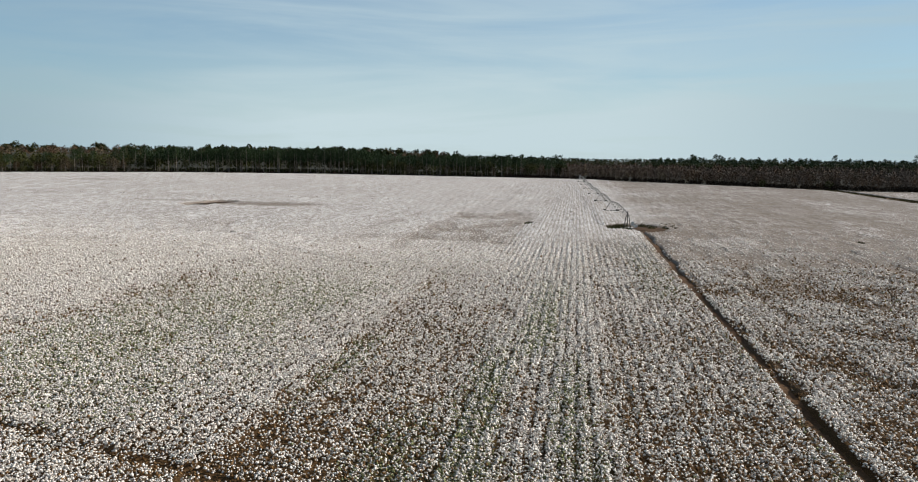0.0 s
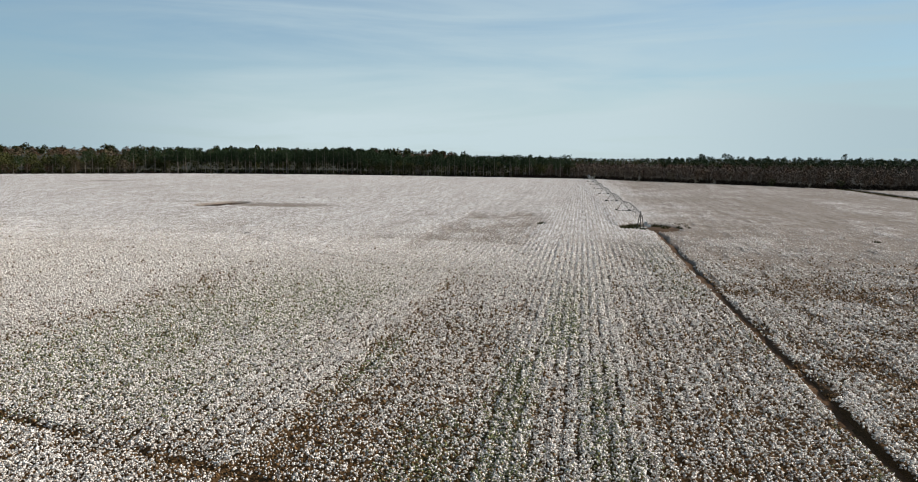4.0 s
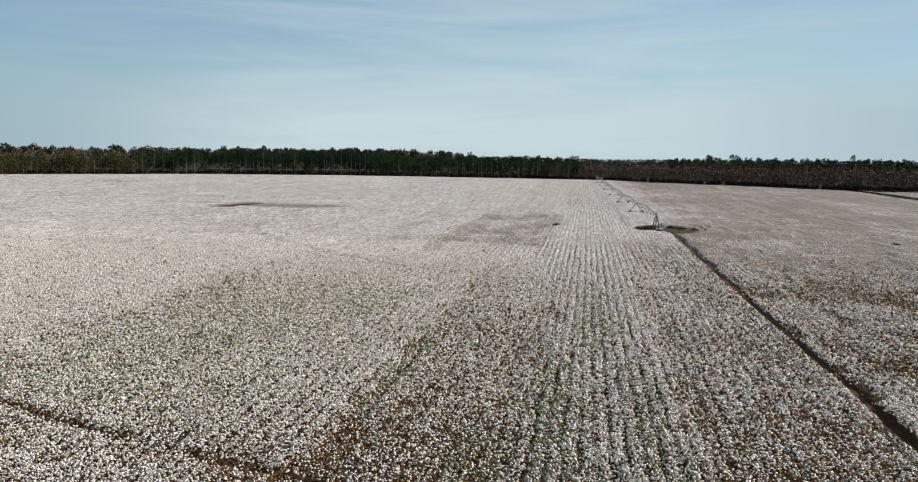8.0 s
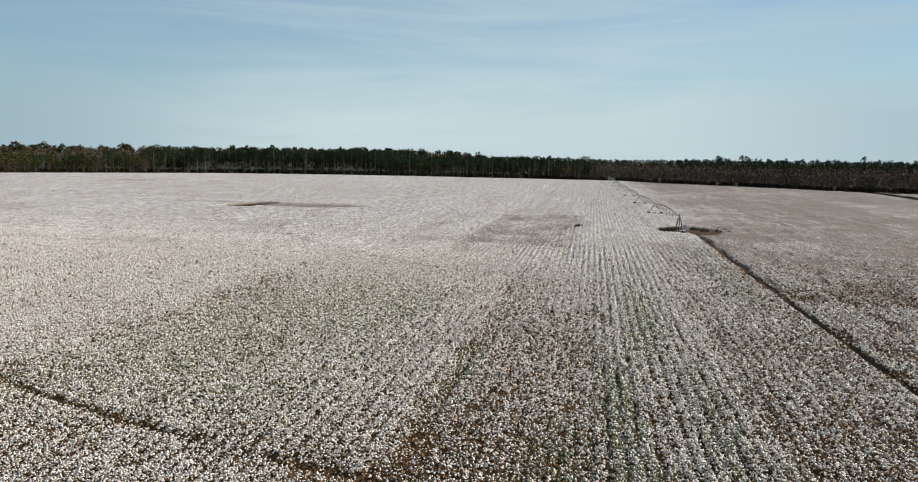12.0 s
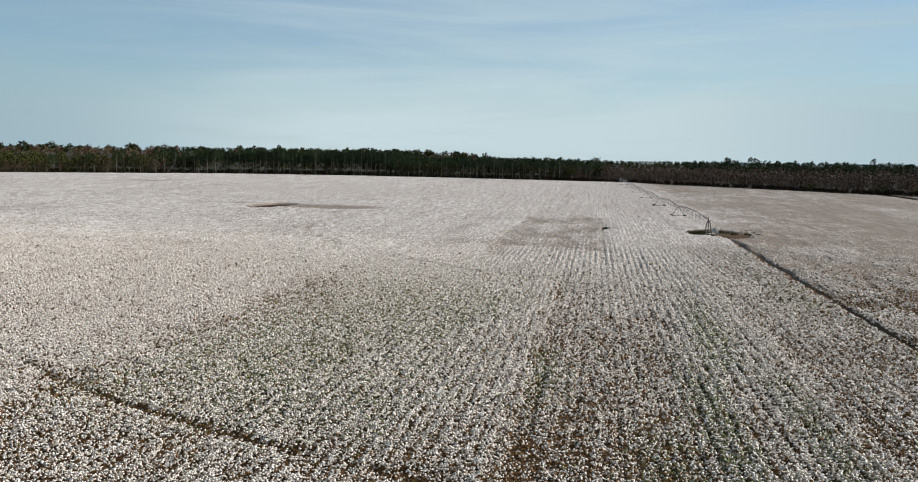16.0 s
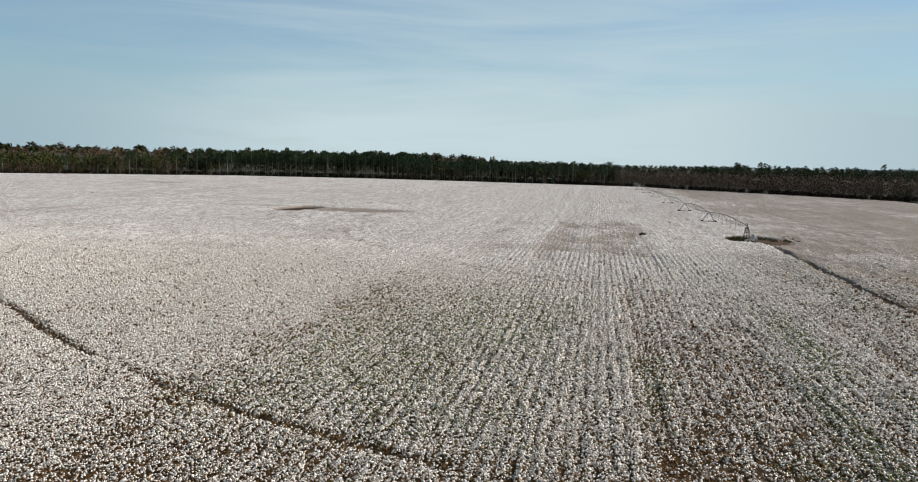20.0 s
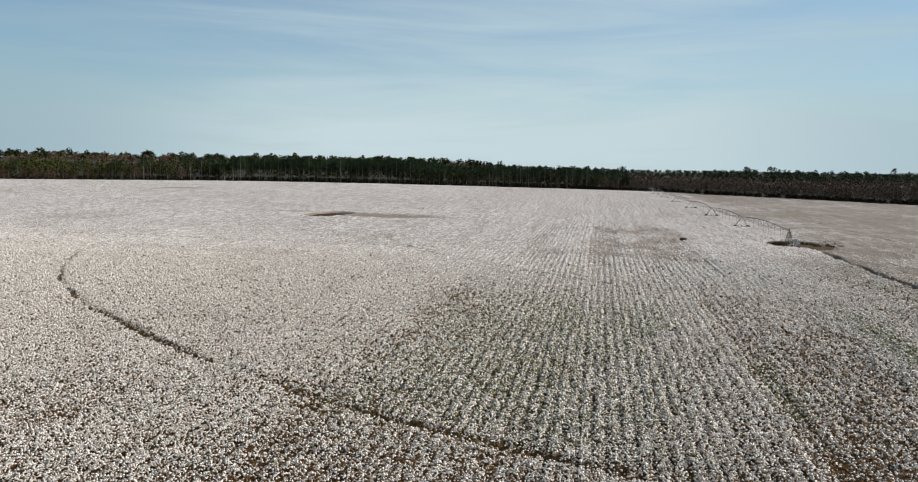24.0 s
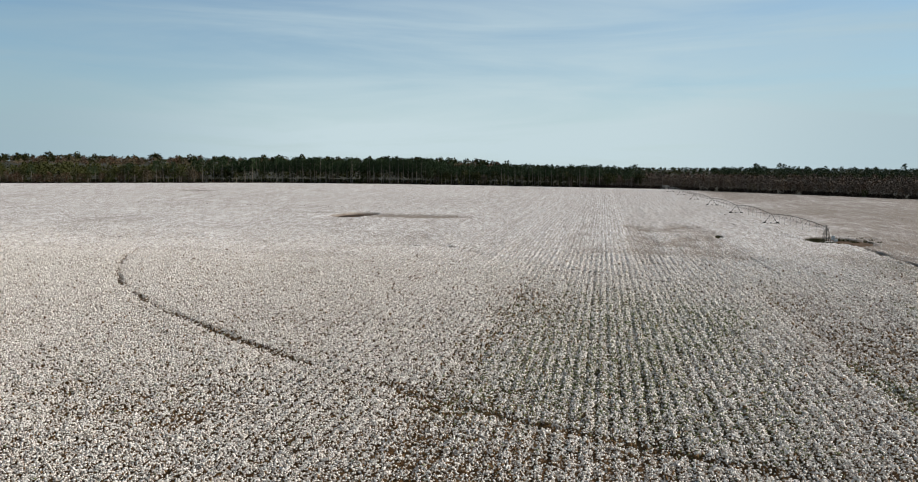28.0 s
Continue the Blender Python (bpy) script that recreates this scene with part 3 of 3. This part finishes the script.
x = -640.0
while x < 330:
    for depth in (3, 10, 18):
        px = x + wood_rng.uniform(-1.6, 1.6)
        kind, scale = choose(px)
        if kind == "shrub" and depth > 5:
            kind, scale = pick(px)[0][0], pick(px)[0][2]
        plant(kind, px, float(np.interp(px, EX, EY)) + depth + wood_rng.uniform(-2, 3), scale * wood_rng.uniform(0.86, 1.1))
    x += wood_rng.uniform(5.0, 7.0) if x < -40 else wood_rng.uniform(4.5, 6.0)


def crowd(name, label, spots, kinds, share, grow=1.5, dress=None):
    """Many trees behind the first ones, joined: crowns thinned out, with coarser clumps, one mesh a kind."""
    bins = {}
    for px, py, scale in spots:
        kind = kinds[wood_rng.integers(len(kinds))]
        crown = KITS[kind][wood_rng.integers(5)][1]
        if crown.name not in crown_cache:
            co = np.empty(len(crown.vertices) * 3, np.float32)
            crown.vertices.foreach_get("co", co)
            crown_cache[crown.name] = co.reshape(-1, 3, 3)
        tris = crown_cache[crown.name]
        t = tris[wood_rng.choice(len(tris), int(len(tris) * share), replace=False)]
        mid = t.mean(1, keepdims=True)
        t = mid + (t - mid) * grow
        a = wood_rng.uniform(0, 6.28)
        ca, sa = math.cos(a), math.sin(a)
        t = np.stack([t[..., 0] * ca - t[..., 1] * sa, t[..., 0] * sa + t[..., 1] * ca, t[..., 2]], -1) * scale
        bins.setdefault(kind, []).append(t + np.array((px, py, float(land(px, py)))))
    for kind, tris in bins.items():
        mat = {"pine": PINE, "oak": OLIVE, "bare": TWIGS, "rust": RUST, "tan": TAN, "shrub": OLIVE}[kind] if dress is None else dress
        tagged(new(name, tri_mesh(name, tris, mat)), label, "woodland", "woods behind the field", "stuff")


crown_cache = {}


def band(x0, x1, near, far, count, scale):
    out = []
    for _ in range(count):
        px = wood_rng.uniform(x0, x1)
        out.append((px, float(np.interp(px, EX, EY)) + wood_rng.uniform(near, far), scale * wood_rng.uniform(0.85, 1.12)))
    return out


crowd("woodland", "dense green and rust wood of mixed trees behind the field", band(-950, -448, 14, 300, 560, 1.08), ["oak", "oak", "oak", "rust", "tan"], 0.24, 1.6)
crowd("woodland", "dense dark pine wood behind the field", band(-412, -200, 18, 110, 320, 1.04), ["pine", "pine", "pine", "oak"], 0.22, 1.7)
crowd("woodland", "dark pines and oaks behind the field", band(-210, -10, 18, 110, 310, 0.84), ["pine", "pine", "oak"], 0.22, 1.7)
crowd("woodland", "dark undergrowth between the trunks at the wood's edge", band(-700, -40, 14, 70, 900, 1.0), ["shrub"], 0.25, 2.2)
# two added strips of low growth whose dark colour stands for shade under the trees
crowd("woodland", "added low brambles, coloured dark for shade at the thicket's foot", band(-60, 420, -2, 12, 620, 0.8), ["shrub"], 0.4, 1.9, FOOT_SHADE)
crowd("woodland", "added low brambles, coloured dark for shade along the wood's foot", band(-900, -50, -1, 8, 500, 0.55), ["shrub"], 0.35, 1.9, FOOT_SHADE)
crowd("woodland", "leafless brown thicket behind the field", band(-50, 420, 14, 90, 460, 0.9), ["bare", "bare", "rust", "tan"], 0.30, 1.5)
crowd("woodland", "brown thicket reaching back to the far pines", band(-60, 520, 80, 420, 800, 1.0), ["bare", "bare", "rust"], 0.15, 2.2)


def ring(x0, x1, y0, y1, count, scale):
    return [(wood_rng.uniform(x0, x1), wood_rng.uniform(y0, y1), scale * wood_rng.uniform(0.85, 1.15)) for _ in range(count)]


crowd("far_woodland", "far dark pine wood beyond the brown thicket", ring(100, 640, 920, 1080, 900, 0.86), ["pine", "oak", "oak"], 0.15, 2.2)
crowd("far_woodland", "clumps of taller pines standing over the far wood", [(152, 1000, 1.12), (157, 1006, 1.16), (162, 1000, 1.08), (183, 1004, 1.16), (188, 1002, 1.1), (330, 1000, 1.15), (420, 980, 1.18)], ["pine"], 0.5, 1.5)
crowd("far_woodland", "far hillside of mixed pine and leafless trees", ring(-1500, -200, 1000, 1500, 700, 1.5), ["oak", "bare", "tan", "rust"], 0.14, 2.8)
crowd("far_woodland", "dark mixed wood on the rise behind the thicket", ring(-350, 800, 1150, 1850, 900, 0.8), ["oak", "oak", "bare", "pine"], 0.09, 2.8)
crowd("far_woodland", "low wooded skyline far behind the field", ring(-2600, 1500, 1900, 2600, 1300, 0.85), ["oak", "oak", "bare"], 0.10, 2.8)
crowd("far_woodland", "farthest wooded hills on the skyline", ring(-2400, 1600, 2900, 3400, 650, 0.95), ["oak", "oak", "bare"], 0.08, 3.4)

# ---------------------------------------------------------------- irrigator
SPAN, PIPE = 54.9, 3.9
ARM = Vector((-0.030, 1.0, 0.0)).normalized()
SIDE = Vector((ARM.y, -ARM.x, 0))


def on_arm(along, side=0.0, up=0.0):
    p = Vector((PIVOT[0], PIVOT[1], 0)) + ARM * along + SIDE * side
    return Vector((p.x, p.y, float(land(p.x, p.y)) + up))


irrigator = tagged(new("irrigation_pivot"), "galvanised centre pivot irrigator standing in the cotton", "irrigator")
base = on_arm(0)
bm = bmesh.new()
box(bm, base.x, base.y, 0.12, 3.4, 3.4, 0.3, 0.04)
part("concrete_pad", bm, CONCRETE, irrigator, "worn concrete pad")
for sx in (-1, 1):
    for sy in (-1, 1):
        bm = bmesh.new()
        bar(bm, (base.x + sx * 0.85, base.y + sy * 0.85, 0.25), (base.x + sx * 0.28, base.y + sy * 0.28, PIPE - 0.3), 0.07, 0.06, 8)
        box(bm, base.x + sx * 0.85, base.y + sy * 0.85, 0.29, 0.34, 0.34, 0.05, 0.01)
        part("leg", bm, GALVANISED, irrigator)
for z, r in ((1.1, 0.69), (2.2, 0.52), (3.1, 0.40)):
    for a in range(4):
        p, q = (Vector((base.x + math.cos(b) * r * 1.414, base.y + math.sin(b) * r * 1.414, z)) for b in (radians(45 + 90 * a), radians(135 + 90 * a)))
        bm = bmesh.new()
        bar(bm, p, q, 0.035, None, 6)
        part("brace", bm, GALVANISED, irrigator)
bm = bmesh.new()
bar(bm, (base.x, base.y, 0.2), (base.x, base.y, PIPE + 0.25), 0.11, None, 12)
bar(bm, (base.x, base.y, PIPE - 0.5), (base.x, base.y, PIPE - 0.3), 0.2, None, 12)
part("riser_pipe", bm, GALVANISED, irrigator)
bm = bmesh.new()
last = Vector((base.x, base.y, PIPE + 0.2))
for i in range(1, 6):
    a = radians(18 * i)
    nxt = Vector((base.x, base.y, PIPE + 0.2)) + ARM * (0.5 * (1 - math.cos(a))) + Vector((0, 0, 0.3 * math.sin(a)))
    bar(bm, last, nxt, 0.1, None, 10)
    last = nxt
bar(bm, last, last + ARM * 0.8, 0.1, None, 10)
part("elbow", bm, GALVANISED, irrigator)
bm = bmesh.new()
box(bm, base.x + 1.25, base.y - 1.2, 1.35, 0.75, 0.4, 1.1, 0.03)
cabinet = part("control_box", bm, PANEL, irrigator, "pale grey control box")
bm = bmesh.new()
box(bm, base.x + 1.25, base.y - 1.415, 1.35, 0.62, 0.03, 0.95, 0.01)
door = part("cabinet_door", bm, PANEL, cabinet)
bm = bmesh.new()
box(bm, base.x + 1.47, base.y - 1.445, 1.35, 0.04, 0.03, 0.16)
part("latch", bm, GALVANISED, cabinet)
bm = bmesh.new()
box(bm, base.x + 2.1, base.y - 0.7, 0.7, 0.9, 0.6, 0.7, 0.08)
part("pump_housing", bm, PANEL, irrigator, "pale pump housing beside the tower")


def drive_tower(k):
    """A-frame on two wheels under the joint of two spans."""
    c = on_arm(SPAN * k)
    tower = new("drive_tower")
    tower.parent = irrigator
    tagged(tower, "galvanised A-frame drive tower on two tyres")
    top = c + Vector((0, 0, PIPE - 0.15))
    for s in (-1, 1):
        for o in (-0.5, 0.5):
            bm = bmesh.new()
            bar(bm, c + SIDE * (2.1 * s) + ARM * (o * 0.25) + Vector((0, 0, 0.75)), top + ARM * o + SIDE * (0.15 * s), 0.05, 0.04, 6)
            part("strut", bm, GALVANISED, tower)
        bm = bmesh.new()
        hub = c + SIDE * (2.1 * s) + Vector((0, 0, 0.62))
        ang = math.atan2(ARM.y, ARM.x)
        turn = Matrix.Translation(hub) @ Euler((0, radians(90), ang)).to_matrix().to_4x4()
        for depth, r in ((0.36, 0.62), (0.46, 0.55)):
            bmesh.ops.create_cone(bm, cap_ends=True, segments=20, radius1=r, radius2=r, depth=depth, matrix=turn)
        for i in range(12):
            a = radians(30 * i)
            bmesh.ops.create_cube(bm, size=1, matrix=turn @ Matrix.LocRotScale((0.62 * math.cos(a), 0.62 * math.sin(a), 0), Euler((0, 0, a)), (0.06, 0.1, 0.38)))
        part("tyre", bm, RUBBER, tower, "black lugged tyre")
        bm = bmesh.new()
        bmesh.ops.create_cone(bm, cap_ends=True, segments=16, radius1=0.32, radius2=0.26, depth=0.5, matrix=turn)
        part("rim", bm, GALVANISED, tower)
    bm = bmesh.new()
    bar(bm, c + SIDE * -2.1 + Vector((0, 0, 0.8)), c + SIDE * 2.1 + Vector((0, 0, 0.8)), 0.08, None, 6)
    part("base_beam", bm, GALVANISED, tower)
    bm = bmesh.new()
    p = c + Vector((0, 0, 1.0))
    box(bm, p.x, p.y, p.z, 0.5, 0.35, 0.3, 0.03)
    part("gear_motor", bm, PANEL, tower)


def span(k, length=SPAN):
    """An arched pipe with its truss below and drops for the sprinklers."""
    lift = lambda s: PIPE + 0.85 * math.sin(math.pi * s)
    whole = new("span")
    whole.parent = irrigator
    at = lambda s, side=0.0, down=0.0: on_arm(SPAN * k + length * s, side, lift(s) - down)
    bm = bmesh.new()
    for i in range(12):
        bar(bm, at(i / 12), at((i + 1) / 12), 0.085, None, 8)
    part("pipe", bm, GALVANISED, whole)
    bays = 7
    low = lambda i, s: at(i / bays, 0.75 * s, 0.3 + 1.15 * math.sin(math.pi * i / bays))
    for s in (-1, 1):
        bm = bmesh.new()
        for i in range(bays):
            bar(bm, low(i, s), low(i + 1, s), 0.025, None, 5)
        part("truss_rod", bm, GALVANISED, whole)
    for i in range(1, bays):
        bm = bmesh.new()
        for s in (-1, 1):
            bar(bm, at(i / bays), low(i, s), 0.035, None, 5)
        bar(bm, low(i, -1), low(i, 1), 0.03, None, 5)
        part("truss_frame", bm, GALVANISED, whole)
    for i in range(9):
        s = (i + 0.5) / 9
        bm = bmesh.new()
        top = at(s)
        foot = on_arm(SPAN * k + length * s, 0.25, 1.75)
        bar(bm, top, top + SIDE * 0.25 + Vector((0, 0, 0.12)), 0.03, None, 5)
        bar(bm, top + SIDE * 0.25 + Vector((0, 0, 0.12)), foot, 0.035, None, 5)
        bar(bm, foot, foot - Vector((0, 0, 0.22)), 0.07, 0.10, 8)
        part("sprinkler_drop", bm, HOSE, whole, "pale sprinkler drop hose")


for k in range(7):
    span(k)
    drive_tower(k + 1)


# ---------------------------------------------------------------- clearing, lane, tufts of grass
def sheet(name, cx, cy, rx, ry, mat, label, lift, seed, rise=0.09):
    """An uneven patch of ground with a thin rim."""
    rng = np.random.default_rng(seed)
    bm = bmesh.new()
    ringed = []
    for r in (1.0, 0.55):
        ringed.append([bm.verts.new((cx + rx * r * f * math.cos(a), cy + ry * r * f * math.sin(a),
                                     float(land(cx, cy)) + lift + (0 if r == 1 else 0.7 * rise)))
                       for a, f in ((2 * math.pi * i / 30, rng.uniform(0.85, 1.1)) for i in range(30))])
    mid = bm.verts.new((cx, cy, float(land(cx, cy)) + lift + rise))
    for i in range(30):
        j = (i + 1) % 30
        bm.faces.new((ringed[0][i], ringed[0][j], ringed[1][j], ringed[1][i]))
        bm.faces.new((ringed[1][i], ringed[1][j], mid))
    me = bpy.data.meshes.new(name)
    bm.to_mesh(me)
    bm.free()
    me.materials.append(mat)
    return tagged(new(name, me), label, "bare ground", kind="structure")


sheet("dirt_patch", 19.8, 189.0, 5.4, 8.5, DIRT, "reddish dry dirt beside the irrigator's tower", 0.05, 4, 0.35)


sheet("dirt_hollow", -131.5, 244, 7.4, 16.5, DAMP_SHADE, "bare hollow of damp dirt, coloured darker for its shade", 0.05, 5, 0.12)


def tufts(name, mat, spots, size, label, category, seed):
    rng = np.random.default_rng(seed)
    tris = []
    for x, y, r in spots:
        for _ in range(int(26)):
            a, q = rng.uniform(0, 6.28), rng.uniform(0, r)
            px, py = x + q * math.cos(a), y + q * math.sin(a)
            h, b = rng.uniform(*size), rng.uniform(0, 6.28)
            w = 0.12
            z = float(land(px, py))
            tris.append(((px - w * math.cos(b), py - w * math.sin(b), z), (px + w * math.cos(b), py + w * math.sin(b), z),
                         (px + rng.uniform(-0.3, 0.3), py + rng.uniform(-0.3, 0.3), z + h)))
    t = np.array(tris)
    tagged(new(name, mesh_np(name, t.reshape(-1, 3), np.arange(len(t) * 3).reshape(-1, 3), mat)), label, category, kind="stuff")


rng = np.random.default_rng(9)
tufts("clearing_grass", GRASS, [(rng.uniform(7, 14), rng.uniform(182, 200), 1.2) for _ in range(80)] + [(rng.uniform(17, 26), rng.uniform(188, 200), 0.9) for _ in range(34)] + [(rng.uniform(6, 26), rng.uniform(200, 205), 1.4) for _ in range(40)], (0.3, 0.9),
      "yellow-green grass and weeds round the irrigator's foot", "grass", 31)
tufts("lane_grass", GRASS, [(148 + 0.02 * (y - 400) + rng.uniform(-4, 4), y, 1.8) for y in np.linspace(300, 470, 170)], (0.3, 0.9),
      "dry dark grass along the farm lane", "grass", 32)
tufts("hole_grass", STALK, [(-134 + rng.uniform(-8, 8), 247 + rng.uniform(-9, 9), 1.0) for _ in range(4)], (0.2, 0.5),
      "dead brown weeds round the bare hollow", "weeds", 33)
tufts("weed_clump", GRASS, [(-12.4 + rng.uniform(-0.5, 0.5), 193.5 + rng.uniform(-3, 3), 0.5) for _ in range(10)], (0.5, 1.1),
      "dark clump of weeds between the rows", "weeds", 34)
tufts("weed_clump", GRASS, [(61.3 + rng.uniform(-0.8, 0.8), 168 + rng.uniform(-1.5, 1.5), 0.6) for _ in range(2)], (0.6, 0.95),
      "tall dark weeds standing over the cotton", "weeds", 35)
